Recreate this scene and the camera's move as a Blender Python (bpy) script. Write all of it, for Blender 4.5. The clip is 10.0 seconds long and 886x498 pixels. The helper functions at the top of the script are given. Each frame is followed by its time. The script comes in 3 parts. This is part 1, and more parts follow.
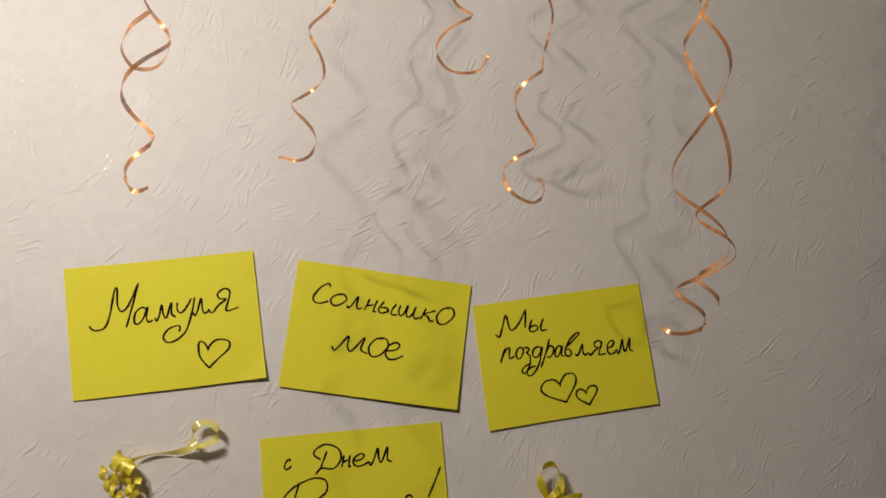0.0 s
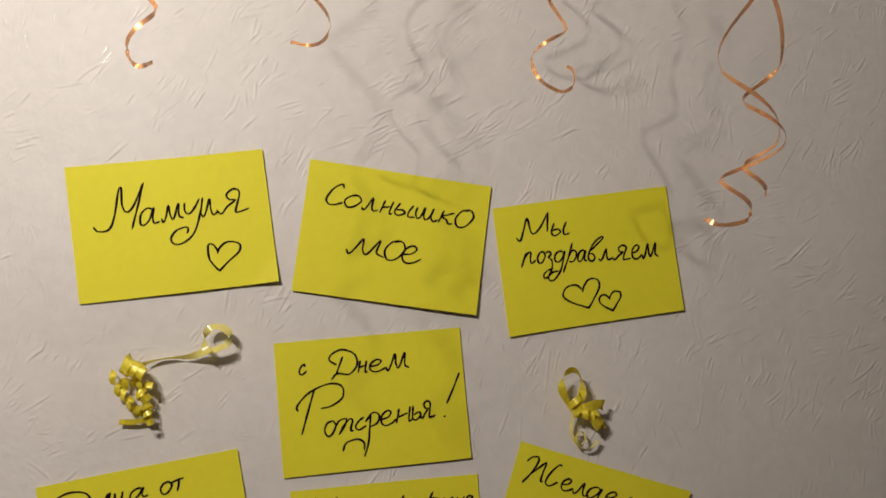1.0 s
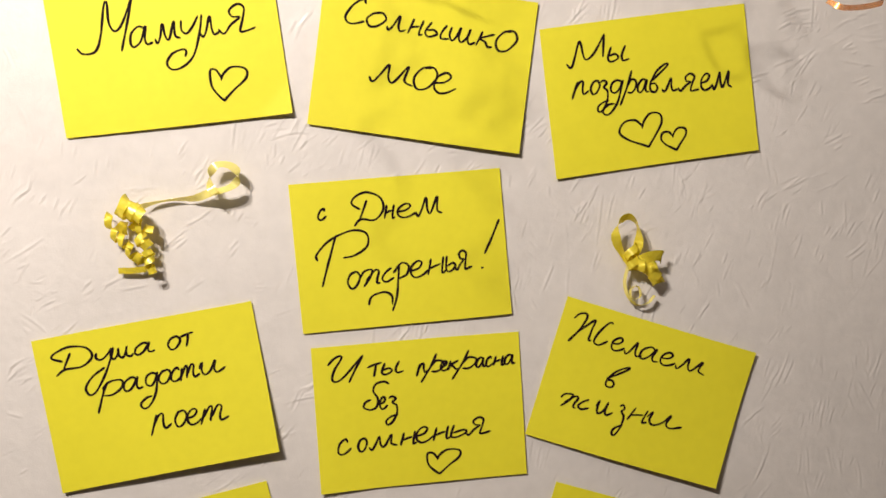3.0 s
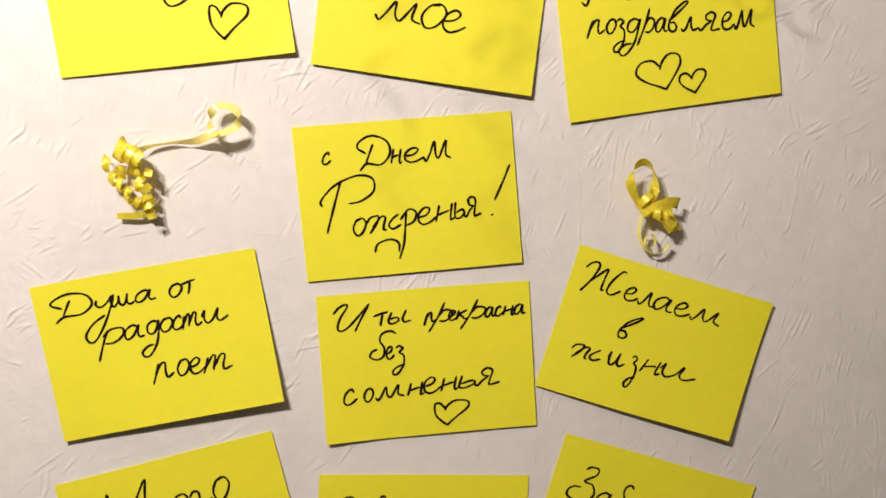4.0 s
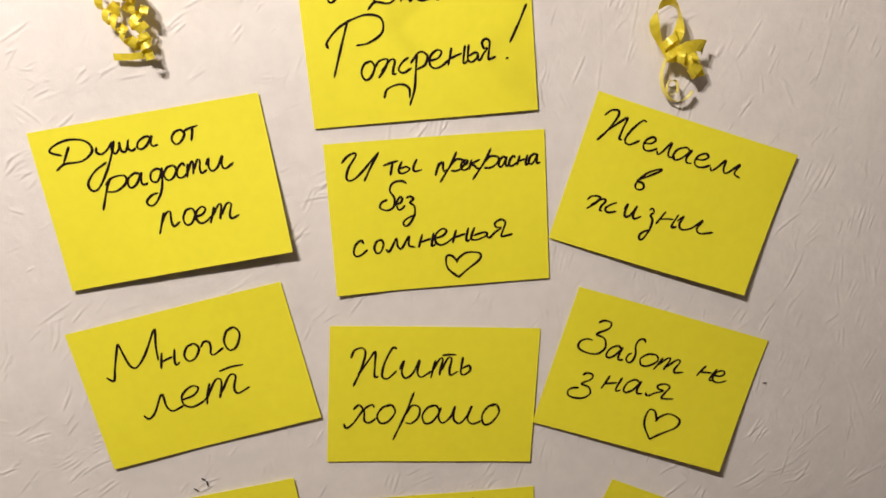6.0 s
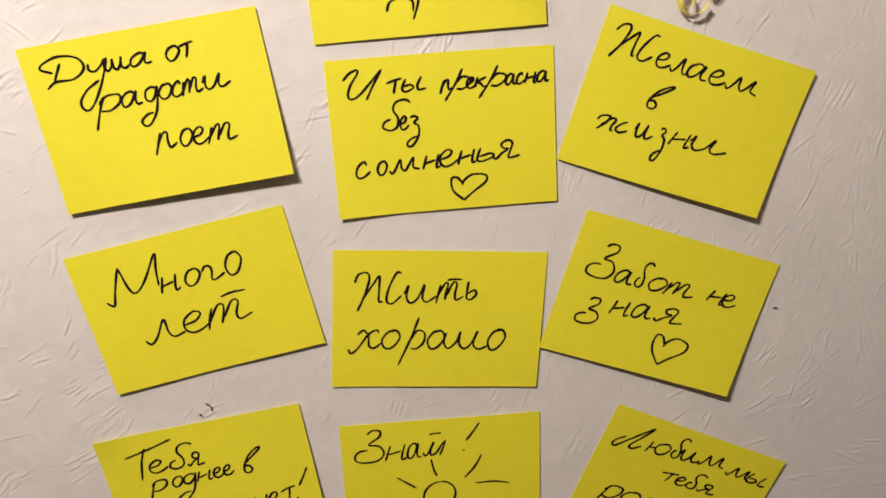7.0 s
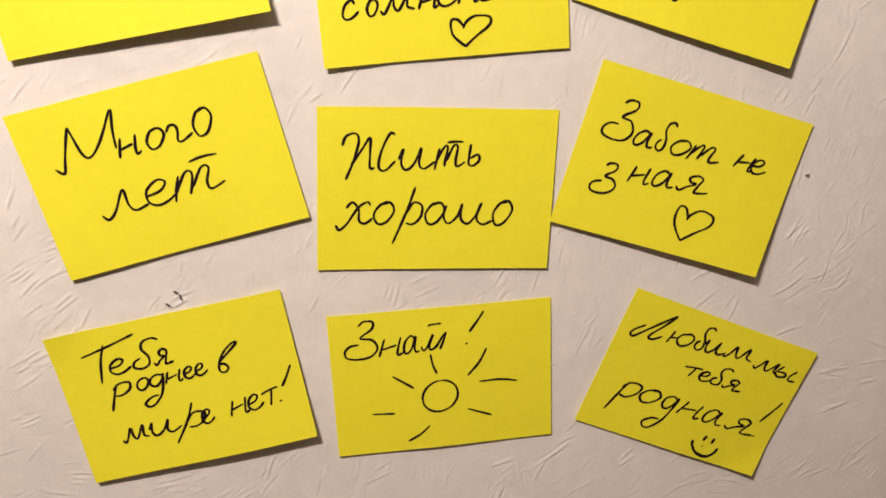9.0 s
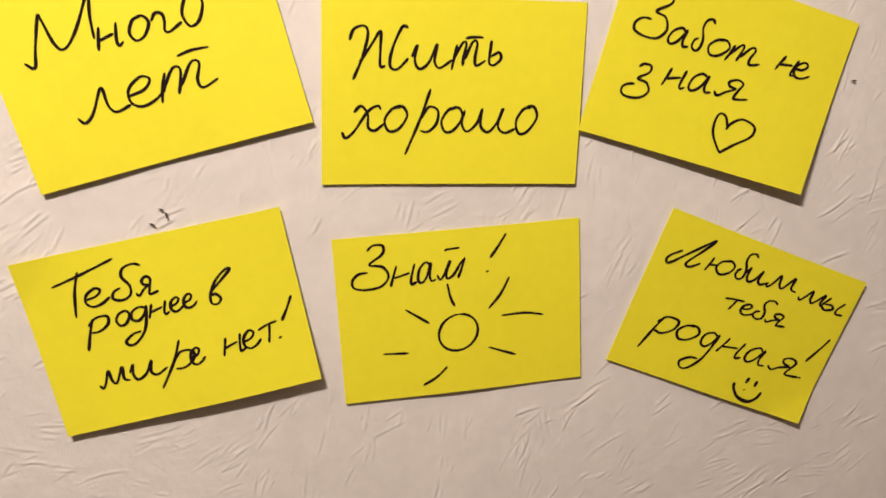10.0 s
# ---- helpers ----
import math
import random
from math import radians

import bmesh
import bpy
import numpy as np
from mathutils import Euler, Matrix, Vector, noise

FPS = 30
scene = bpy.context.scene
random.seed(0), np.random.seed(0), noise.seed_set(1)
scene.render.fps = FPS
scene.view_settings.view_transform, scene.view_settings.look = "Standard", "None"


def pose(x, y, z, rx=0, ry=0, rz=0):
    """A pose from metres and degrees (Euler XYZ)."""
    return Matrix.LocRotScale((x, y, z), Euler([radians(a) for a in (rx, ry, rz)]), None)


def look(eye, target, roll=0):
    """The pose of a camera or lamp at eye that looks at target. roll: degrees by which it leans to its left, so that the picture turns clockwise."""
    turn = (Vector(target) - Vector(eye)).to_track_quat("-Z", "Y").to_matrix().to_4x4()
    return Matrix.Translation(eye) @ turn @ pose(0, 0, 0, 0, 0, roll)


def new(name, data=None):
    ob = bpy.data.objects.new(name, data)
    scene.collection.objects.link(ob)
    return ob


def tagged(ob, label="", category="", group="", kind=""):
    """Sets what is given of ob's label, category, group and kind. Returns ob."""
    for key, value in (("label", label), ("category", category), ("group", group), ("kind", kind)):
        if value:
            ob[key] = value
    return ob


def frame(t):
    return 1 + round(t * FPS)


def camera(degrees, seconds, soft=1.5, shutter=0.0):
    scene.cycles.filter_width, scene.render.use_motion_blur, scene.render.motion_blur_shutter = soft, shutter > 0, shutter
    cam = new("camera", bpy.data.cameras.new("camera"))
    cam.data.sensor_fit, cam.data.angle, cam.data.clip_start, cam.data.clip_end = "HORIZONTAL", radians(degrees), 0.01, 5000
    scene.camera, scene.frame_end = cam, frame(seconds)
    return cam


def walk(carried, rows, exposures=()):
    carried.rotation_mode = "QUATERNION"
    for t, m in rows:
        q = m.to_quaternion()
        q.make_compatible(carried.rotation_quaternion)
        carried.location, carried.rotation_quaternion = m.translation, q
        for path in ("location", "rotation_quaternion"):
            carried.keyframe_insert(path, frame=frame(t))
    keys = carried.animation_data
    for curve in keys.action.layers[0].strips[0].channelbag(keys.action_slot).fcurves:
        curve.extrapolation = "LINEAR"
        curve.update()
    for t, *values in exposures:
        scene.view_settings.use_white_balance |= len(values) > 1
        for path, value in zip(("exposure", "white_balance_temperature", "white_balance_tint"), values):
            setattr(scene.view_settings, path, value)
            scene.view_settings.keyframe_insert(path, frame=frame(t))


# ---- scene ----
cam = camera(56.27, 10.0, shutter=0.25)
PATH = [
    (0, (-0.0867, -0.6904, 1.5281), (0.1793, 1.2601, 1.8819), 0.17),
    (0.5, (-0.0933, -0.6825, 1.5226), (0.1881, 1.2804, 1.7835), 0.12),
    (1, (-0.0958, -0.6561, 1.5124), (0.1698, 1.3182, 1.6895), 0.28),
    (1.5, (-0.1012, -0.6258, 1.5019), (0.1558, 1.3551, 1.6009), 0.31),
    (2, (-0.0994, -0.6026, 1.4930), (0.1407, 1.3828, 1.5093), 0.38),
    (2.5, (-0.0947, -0.5858, 1.4878), (0.1253, 1.4013, 1.4344), 0.39),
    (4, (-0.0917, -0.5559, 1.4742), (0.0970, 1.4242, 1.2655), 0.57),
    (4.5, (-0.0904, -0.5509, 1.4676), (0.0862, 1.4237, 1.2037), 0.61),
    (5, (-0.0887, -0.5470, 1.4642), (0.0771, 1.4169, 1.1239), 0.62),
    (5.5, (-0.0919, -0.5457, 1.4544), (0.0793, 1.4058, 1.0515), 0.69),
    (7, (-0.0946, -0.5324, 1.4317), (0.0694, 1.3634, 0.8162), 0.46),
    (7.5, (-0.0912, -0.5261, 1.4236), (0.0698, 1.3528, 0.7574), 0.38),
    (8, (-0.0888, -0.5154, 1.4117), (0.0747, 1.3514, 0.7129), 0.35),
    (8.5, (-0.0991, -0.5080, 1.3724), (0.1060, 1.3718, 0.7210), 0.34),
    (9, (-0.1104, -0.4945, 1.3295), (0.1290, 1.3939, 0.7157), 0.08),
    (9.5, (-0.1221, -0.4754, 1.2821), (0.1460, 1.4257, 0.7221), -0.31),
    (10, (-0.1325, -0.4603, 1.2422), (0.1747, 1.4476, 0.7268), -0.34),
]
EXPOSURES = [(0, 0.34, 6600, 12), (0.8, 0.42, 6600, 12), (1.5, 0.58, 6600, 12), (2.0, 0.77, 6600, 12), (2.7, 1.22, 6600, 13),
             (4.5, 1.48, 6550, 14), (7.5, 1.65, 6700, 16), (10, 2.06, 7000, 18)]
walk(cam, [(t, look(eye, target, roll)) for t, eye, target, roll in PATH], EXPOSURES)

# ---- light: a warm lamp with three bulbs up beside the walker, and a dim room ----
world = bpy.data.worlds.new("world")
scene.world = world
world.use_nodes = True
world.node_tree.nodes["Background"].inputs[0].default_value = (0.9, 0.85, 0.8, 1)
world.node_tree.nodes["Background"].inputs[1].default_value = 0.01


def bulb(x, y, z, watts, size):
    lamp = bpy.data.lights.new("bulb", "POINT")
    lamp.energy, lamp.color, lamp.shadow_soft_size = watts, (1.0, 0.94, 0.86), size
    new("bulb", lamp).matrix_world = pose(x, y, z)


bulb(-0.375, -0.66, 1.925, 5.0, 0.009)
bulb(-0.475, -0.66, 1.955, 5.0, 0.009)
bulb(-0.505, -0.66, 1.970, 5.0, 0.009)



# ---- materials ----
def material(name, colour, rough=0.6, spread=0.05, grain=60.0, bump=0.0, bump_grain=400.0, metal=0.0, coat=0.0,
             through_light=0.0, clear=0.0, per_object=0.0, specular=0.5):
    """A surface with large and fine variation of its colour, fine relief, and gloss."""
    mat = bpy.data.materials.new(name)
    mat.use_nodes = True
    tree = mat.node_tree
    n, link = tree.nodes, tree.links.new
    shade = n["Principled BSDF"]
    where = n.new("ShaderNodeTexCoord")
    big, fine = n.new("ShaderNodeTexNoise"), n.new("ShaderNodeTexNoise")
    big.inputs["Scale"].default_value, fine.inputs["Scale"].default_value = grain * 0.12, grain
    big.inputs["Detail"].default_value, fine.inputs["Detail"].default_value = 3, 6
    for tex in (big, fine):
        link(where.outputs["Object"], tex.inputs["Vector"])
    total = n.new("ShaderNodeMath")
    total.operation = "ADD"
    link(big.outputs["Fac"], total.inputs[0])
    link(fine.outputs["Fac"], total.inputs[1])
    scale = n.new("ShaderNodeMapRange")
    scale.inputs["From Min"].default_value, scale.inputs["From Max"].default_value = 0.6, 1.4
    scale.inputs["To Min"].default_value, scale.inputs["To Max"].default_value = 1 - spread, 1 + spread
    link(total.outputs[0], scale.inputs["Value"])
    tint = n.new("ShaderNodeHueSaturation")
    tint.inputs["Color"].default_value = (*colour, 1)
    if per_object:
        info, vary, mul = n.new("ShaderNodeObjectInfo"), n.new("ShaderNodeMapRange"), n.new("ShaderNodeMath")
        vary.inputs["To Min"].default_value, vary.inputs["To Max"].default_value = 1 - per_object, 1 + per_object
        link(info.outputs["Random"], vary.inputs["Value"])
        mul.operation = "MULTIPLY"
        link(vary.outputs[0], mul.inputs[0])
        link(scale.outputs[0], mul.inputs[1])
        link(mul.outputs[0], tint.inputs["Value"])
    else:
        link(scale.outputs[0], tint.inputs["Value"])
    link(tint.outputs[0], shade.inputs["Base Color"])
    shade.inputs["Roughness"].default_value = rough
    shade.inputs["Metallic"].default_value = metal
    shade.inputs["Coat Weight"].default_value = coat
    shade.inputs["Coat Roughness"].default_value = 0.2
    shade.inputs["Specular IOR Level"].default_value = specular
    if bump:
        relief, tex = n.new("ShaderNodeBump"), n.new("ShaderNodeTexNoise")
        tex.inputs["Scale"].default_value, tex.inputs["Detail"].default_value = bump_grain, 5
        relief.inputs["Strength"].default_value, relief.inputs["Distance"].default_value = 1.0, bump
        link(where.outputs["Object"], tex.inputs["Vector"])
        link(tex.outputs["Fac"], relief.inputs["Height"])
        link(relief.outputs[0], shade.inputs["Normal"])
    if through_light:
        thin, mix = n.new("ShaderNodeBsdfTranslucent"), n.new("ShaderNodeMixShader")
        link(tint.outputs[0], thin.inputs["Color"])
        mix.inputs[0].default_value = through_light
        link(shade.outputs[0], mix.inputs[1])
        link(thin.outputs[0], mix.inputs[2])
        link(mix.outputs[0], n["Material Output"].inputs["Surface"])
        if clear:
            hole, last = n.new("ShaderNodeBsdfTransparent"), n.new("ShaderNodeMixShader")
            last.inputs[0].default_value = clear
            link(mix.outputs[0], last.inputs[1])
            link(hole.outputs[0], last.inputs[2])
            link(last.outputs[0], n["Material Output"].inputs["Surface"])
    return mat


WALLPAPER = material("wallpaper", (0.71, 0.665, 0.625), rough=0.55, spread=0.075, grain=90, bump=0.00016, bump_grain=900)
worn, gloss = WALLPAPER.node_tree.nodes.new("ShaderNodeAttribute"), WALLPAPER.node_tree.nodes.new("ShaderNodeMapRange")
worn.attribute_name = "raised"  # the ridges of the embossing are polished
gloss.inputs["From Min"].default_value, gloss.inputs["From Max"].default_value = 0.00019, 0.00036
gloss.inputs["To Max"].default_value = 0.4
WALLPAPER.node_tree.links.new(worn.outputs["Fac"], gloss.inputs["Value"])
WALLPAPER.node_tree.links.new(gloss.outputs[0], WALLPAPER.node_tree.nodes["Principled BSDF"].inputs["Coat Weight"])
PLASTER = material("plaster", (0.17, 0.155, 0.14), rough=0.8, grain=20, bump=0.0004)
CEILING = material("ceiling_paint", (0.5, 0.48, 0.45), rough=0.8, grain=20, bump=0.0004)
BOARDS = material("floor_wood", (0.24, 0.15, 0.08), rough=0.45, spread=0.2, grain=30, bump=0.0003)
PAPER = material("yellow_paper", (0.83, 0.75, 0.035), rough=0.62, spread=0.03, grain=160, bump=0.00005, bump_grain=1500,
                 through_light=0.06, per_object=0.02, specular=0.3)
INK = material("black_marker_ink", (0.014, 0.007, 0.009), rough=0.8, spread=0.3, grain=500, specular=0.08)
ORANGE = material("orange_ribbon", (0.9, 0.42, 0.11), rough=0.27, spread=0.10, grain=200, coat=0.3, through_light=0.22, metal=0.6, clear=0.4)
YELLOW = material("yellow_ribbon", (0.97, 0.85, 0.08), rough=0.22, spread=0.08, grain=200, coat=0.8, through_light=0.36, metal=0.2, clear=0.08, bump=0.0013, bump_grain=280)
PALE = material("pale_yellow_ribbon", (0.93, 0.85, 0.3), rough=0.2, spread=0.08, grain=200, coat=0.6, through_light=0.45, clear=0.2)
SCUFF = material("bare_plaster_scuff", (0.07, 0.055, 0.045), rough=0.9, spread=0.3, grain=900)


# ---- meshes ----
def mesh_of(name, verts, faces, mat, smooth=None):
    """A mesh of one material; smooth tells, by its number, whether a face is shaded smooth."""
    me = bpy.data.meshes.new(name)
    me.from_pydata([tuple(v) for v in verts], [], faces)
    me.materials.append(mat)
    if smooth:
        me.polygons.foreach_set("use_smooth", [smooth(k) for k in range(len(me.polygons))])
    me.update()
    return me


def part(name, me, parent, label=""):
    ob = tagged(new(name, me), label)
    ob.parent = parent
    return ob


def box(name, mat, lo, hi):
    bm = bmesh.new()
    bmesh.ops.create_cube(bm, size=1)
    for v in bm.verts:
        v.co = Vector([lo[n] if v.co[n] < 0 else hi[n] for n in range(3)])
    me = bpy.data.meshes.new(name)
    bm.to_mesh(me)
    bm.free()
    me.materials.append(mat)
    return new(name, me)


def spline(points, steps=8):
    """A smooth line through points of any dimension."""
    p = np.array(points, float)
    if len(p) < 3:
        return np.linspace(p[0], p[-1], steps + 1)
    p = np.vstack([2 * p[0] - p[1], p, 2 * p[-1] - p[-2]])
    out = []
    for a, b, c, d in zip(p, p[1:], p[2:], p[3:]):
        for s in np.arange(steps) / steps:
            out.append(0.5 * (2 * b + (c - a) * s + (2 * a - 5 * b + 4 * c - d) * s**2 + (3 * b - a - 3 * c + d) * s**3))
    out.append(p[-2])
    return np.array(out)


def band(line, across, thick=0.00018):
    """A thin strip along a line, with its half widths given point by point."""
    verts, faces = [], []
    tangent = np.gradient(line, axis=0)
    normal = np.cross(tangent, across)
    normal /= np.maximum(np.linalg.norm(normal, axis=1), 1e-9)[:, None]
    for p, a, n in zip(line, across, normal):
        n = n * thick / 2
        c = [p - a + n, p + a + n, p + a - n, p - a - n]
        verts += [c[0], c[1], c[1], c[2], c[2], c[3], c[3], c[0]]
    for k in range(len(line) - 1):
        b = 8 * k
        faces += [(b + 2 * m, b + 2 * m + 1, b + 9 + 2 * m, b + 8 + 2 * m) for m in range(4)]
    last = len(verts) - 8
    faces += [(5, 3, 1, 0), (last, last + 1, last + 3, last + 5)]
    return verts, faces


# ---- the room ----
LEFT, RIGHT, BACK, TOP = -1.9, 2.1, -2.9, 2.55
tagged(box("floor", BOARDS, (LEFT, BACK, -0.1), (RIGHT, 0.12, 0)), "brown wooden floor of the room", "floor", kind="structure")
tagged(box("ceiling", CEILING, (LEFT, BACK, TOP), (RIGHT, 0.12, TOP + 0.1)), "plain white painted ceiling", "ceiling", kind="structure")
tagged(box("wall_west", PLASTER, (LEFT - 0.12, BACK, 0), (LEFT, 0.12, TOP)), "plain beige side wall", "wall", kind="structure")
tagged(box("wall_east", PLASTER, (RIGHT, BACK, 0), (RIGHT + 0.12, 0.12, TOP)), "plain beige side wall", "wall", kind="structure")
tagged(box("wall_south", PLASTER, (LEFT, BACK - 0.12, 0), (RIGHT, BACK, TOP)), "plain beige wall behind", "wall", kind="structure")


def smoothed(shape, size, seed):
    """Soft noise with bumps of about that many cells, between about -1 and 1."""
    field = np.random.RandomState(seed).standard_normal(shape)
    fy, fx = np.fft.fftfreq(shape[0])[:, None], np.fft.rfftfreq(shape[1])[None]
    field = np.fft.irfft2(np.fft.rfft2(field) * np.exp(-2 * (np.pi * size) ** 2 * (fx**2 + fy**2)), shape)
    return field / (2 * field.std())


def wallpaper_wall():
    """A wall under embossed paper: short trowel strokes with a sharp edge, crossing at random, on a slightly uneven ground."""
    step, x0, x1, z0, z1 = 0.0009, -0.40, 0.48, 0.89, 1.95
    fx, fz = np.arange(x0, x1, step), np.arange(z0, z1, step)
    relief = 0.00006 * smoothed((len(fz), len(fx)), 1.3, 1) + 0.00005 * smoothed((len(fz), len(fx)), 3.5, 4) + 0.00016 * smoothed((len(fz), len(fx)), 9, 2)
    lean = smoothed((len(fz), len(fx)), 55, 3)
    r = np.random.RandomState(7)
    mates = 0
    for _ in range(9000):
        if mates:
            mates -= 1
            slip = r.uniform(0.0016, 0.0036)
            cx = cx - slip * math.sin(angle) + r.normal(0, 0.004) * math.cos(angle)
            cz = cz + slip * math.cos(angle) + r.normal(0, 0.004) * math.sin(angle)
        else:
            cx, cz, mates, start = r.uniform(x0, x1), r.uniform(z0, z1), r.choice([0, 0, 1, 2, 3, 6]), r.normal(0, 0.38)
        if not (x0 < cx < x1 and z0 < cz < z1):
            continue
        i, j = int((cz - z0) / step), int((cx - x0) / step)
        angle = 0.80 + 0.75 * lean[min(i, len(fz) - 1), min(j, len(fx) - 1)] + start + r.normal(0, 0.1)
        length, height = r.gamma(2.0, 0.0050) + 0.004, 0.00004 + 0.00036 * r.uniform() ** 2.2
        bend, wide = r.normal(0, 7.0), r.uniform(0.001, 0.003)
        reach = int((length / 2 + 0.006) / step) + 1
        ia, ib, ja, jb = max(i - reach, 0), min(i + reach, len(fz)), max(j - reach, 0), min(j + reach, len(fx))
        gx, gz = np.meshgrid(fx[ja:jb] - cx, fz[ia:ib] - cz)
        a = gx * math.cos(angle) + gz * math.sin(angle)
        c = -gx * math.sin(angle) + gz * math.cos(angle) - bend * a**2
        ends = np.clip((length / 2 - np.abs(a)) / (0.25 * length), 0, 1)
        ridge = np.exp(-((c / 0.0006) ** 2)) - 0.8 * np.exp(-(((c + 0.0011) / 0.0006) ** 2))
        shelf = 0.35 * np.clip(1 - c / wide, 0, 1) * (c > 0)
        relief[ia:ib, ja:jb] += height * ends * (ridge + shelf)
    relief = np.clip(relief, -0.0006, 0.0006)
    edge = np.minimum(np.minimum(fx - x0, x1 - fx)[None] / 0.02, np.minimum(fz - z0, z1 - fz)[:, None] / 0.02)
    relief *= np.clip(edge, 0, 1)
    xs = np.concatenate([np.linspace(LEFT, x0 - 0.02, 12), fx, np.linspace(x1 + 0.02, RIGHT, 12)])
    zs = np.concatenate([np.linspace(0, z0 - 0.02, 8), fz, np.linspace(z1 + 0.02, TOP, 6)])
    deep = np.zeros((len(zs), len(xs)))
    deep[8:8 + len(fz), 12:12 + len(fx)] = -relief
    gx, gz = np.meshgrid(xs, zs)
    co = np.stack([gx, deep, gz], -1).reshape(-1, 3)
    rows, cols = deep.shape
    k = (np.arange(rows - 1)[:, None] * cols + np.arange(cols - 1)[None]).ravel()
    quads = np.stack([k, k + 1, k + cols + 1, k + cols], -1).astype(np.int32)
    me = bpy.data.meshes.new("wallpaper")
    me.vertices.add(len(co))
    me.vertices.foreach_set("co", co.ravel())
    me.loops.add(quads.size)
    me.loops.foreach_set("vertex_index", quads.ravel())
    me.polygons.add(len(quads))
    me.polygons.foreach_set("loop_start", np.arange(0, quads.size, 4, dtype=np.int32))
    me.polygons.foreach_set("use_smooth", np.ones(len(quads), bool))
    me.update(calc_edges=True)
    me.attributes.new("raised", "FLOAT", "POINT").data.foreach_set("value", -deep.ravel())
    me.materials.append(WALLPAPER)
    wall = tagged(box("wall_north", PLASTER, (LEFT, 0.004, 0), (RIGHT, 0.12, TOP)),
                  "wall under off-white embossed wallpaper with trowel strokes", "wall", kind="structure")
    part("wallpaper", me, wall, "off-white embossed wallpaper with a satin sheen")
    return wall


WALL = wallpaper_wall()

# ---- handwriting: an alphabet of pen strokes, each letter 1 wide; small letters are 1 high, and so are capitals by their own measure ----
LETTERS = {}
CAPITALS = "mМСДРИТЛЖЗ"
SPELLED = str.maketrans("myYDPteaz", "Муудртеаз")  # other ways to write some letters


def letter(signs, *strokes):
    for sign in signs:
        LETTERS[sign] = strokes


letter("аa", [(.74, .85), (.5, 1), (.15, .7), (.03, .2), (.2, 0), (.5, .28), (.8, .95), (.68, .35), (.75, .05), (1, .1)])
letter("б", [(1, 1.7), (.8, 1.9), (.5, 1.75), (.4, 1.3), (.54, .75), (.5, .2), (.25, 0), (.03, .2), (.1, .55), (.3, .72)])
letter("в", [(.05, .75), (.5, 1.3), (1, 2.0), (.85, 2.06), (.4, 1.5), (.08, .6), (.08, .1), (.3, 0), (.44, .3), (.3, .65), (.1, .6)])
letter("г", [(0, .65), (.2, .95), (.42, .85), (.45, .5), (.35, .15), (.5, 0), (1, .3)])
letter("д", [(.92, .85), (.6, 1), (.2, .75), (.1, .25), (.4, .05), (.75, .4), (.98, .95), (.85, .3), (.55, -.7), (.0, -1.45), (-.4, -1.55),
             (-.55, -1.2), (-.1, -.8), (.35, -.75)])
letter("D", [(.62, 1), (.45, -.1), (.28, -1.0), (0, -1.85)], [(.3, .5), (.7, 1.05), (1, .8), (.85, .3), (.45, .1)])
letter("еe", [(.05, .45), (.5, .55), (.72, .85), (.5, 1), (.15, .7), (.08, .25), (.3, 0), (.65, .08), (1, .35)])
letter("ж", [(0, .6), (.13, .93), (.38, .97), (.3, .55), (.04, -.02)], [(.14, .3), (.45, .88), (.58, .8), (.5, .4), (.46, .1), (.56, .05)],
       [(.96, .88), (.78, .66), (.64, .3), (.74, .05), (1, .25)])
letter("з", [(.25, .85), (.55, 1), (.8, .8), (.55, .5), (.85, .2), (.8, -.5), (.4, -1.2), (.05, -1.3), (.0, -1.0), (.4, -.65), (.95, -.5)])
letter("и", [(.0, .5), (.15, .95), (.08, .35), (.18, .02), (.42, .25), (.65, .95), (.56, .3), (.68, .02), (1, .3)])
letter("й", [(0, .3), (.08, .05), (.24, .25), (.5, .95), (.32, .35), (.35, .06), (.56, .2), (.8, .68), (1, 1)], [(1, 1), (.85, .5), (.7, .02)], [(.35, 1.42), (.4, 1.5), (.85, 1.52)])
letter("к", [(.3, 1), (.15, .5), (0, 0)], [(1, .95), (.6, .75), (.2, .5), (.5, .35), (.7, .05), (.95, .1)])
letter("л", [(0, .22), (.1, .0), (.3, .25), (.6, 1), (.6, .35), (.72, .05), (1, .18)])
letter("м", [(0, .25), (.08, .02), (.22, .35), (.4, .95), (.42, .35), (.55, .15), (.85, 1), (.8, .3), (1, .1)])
letter("н", [(.3, 1), (.15, .5), (0, 0)], [(.12, .4), (.45, .5), (.75, .58)], [(.95, 1), (.78, .3), (.78, 0), (1, .12)])
letter("о", [(.7, .97), (.35, .9), (.04, .45), (.2, .02), (.6, .1), (.97, .6), (.85, .95), (.6, 1), (.45, .9)])
letter("п", [(.38, 1), (.2, .4), (0, -.3)], [(.15, .3), (.45, .9), (.66, .95), (.62, .4), (.7, .05), (1, .3)])
letter("р", [(.75, 1.7), (.45, .5), (0, -.9)], [(.45, .5), (.7, 1), (1, .85), (.95, .35), (.7, .02), (.45, .05)])
letter("P", [(.5, 1), (.3, .2), (0, -1.2)], [(.3, .55), (.6, 1), (1, .95), (.95, .4), (.6, 0), (.3, .05)])
letter("с", [(.8, .75), (.65, 1), (.25, .75), (.03, .25), (.2, 0), (.55, .05), (1, .35)])
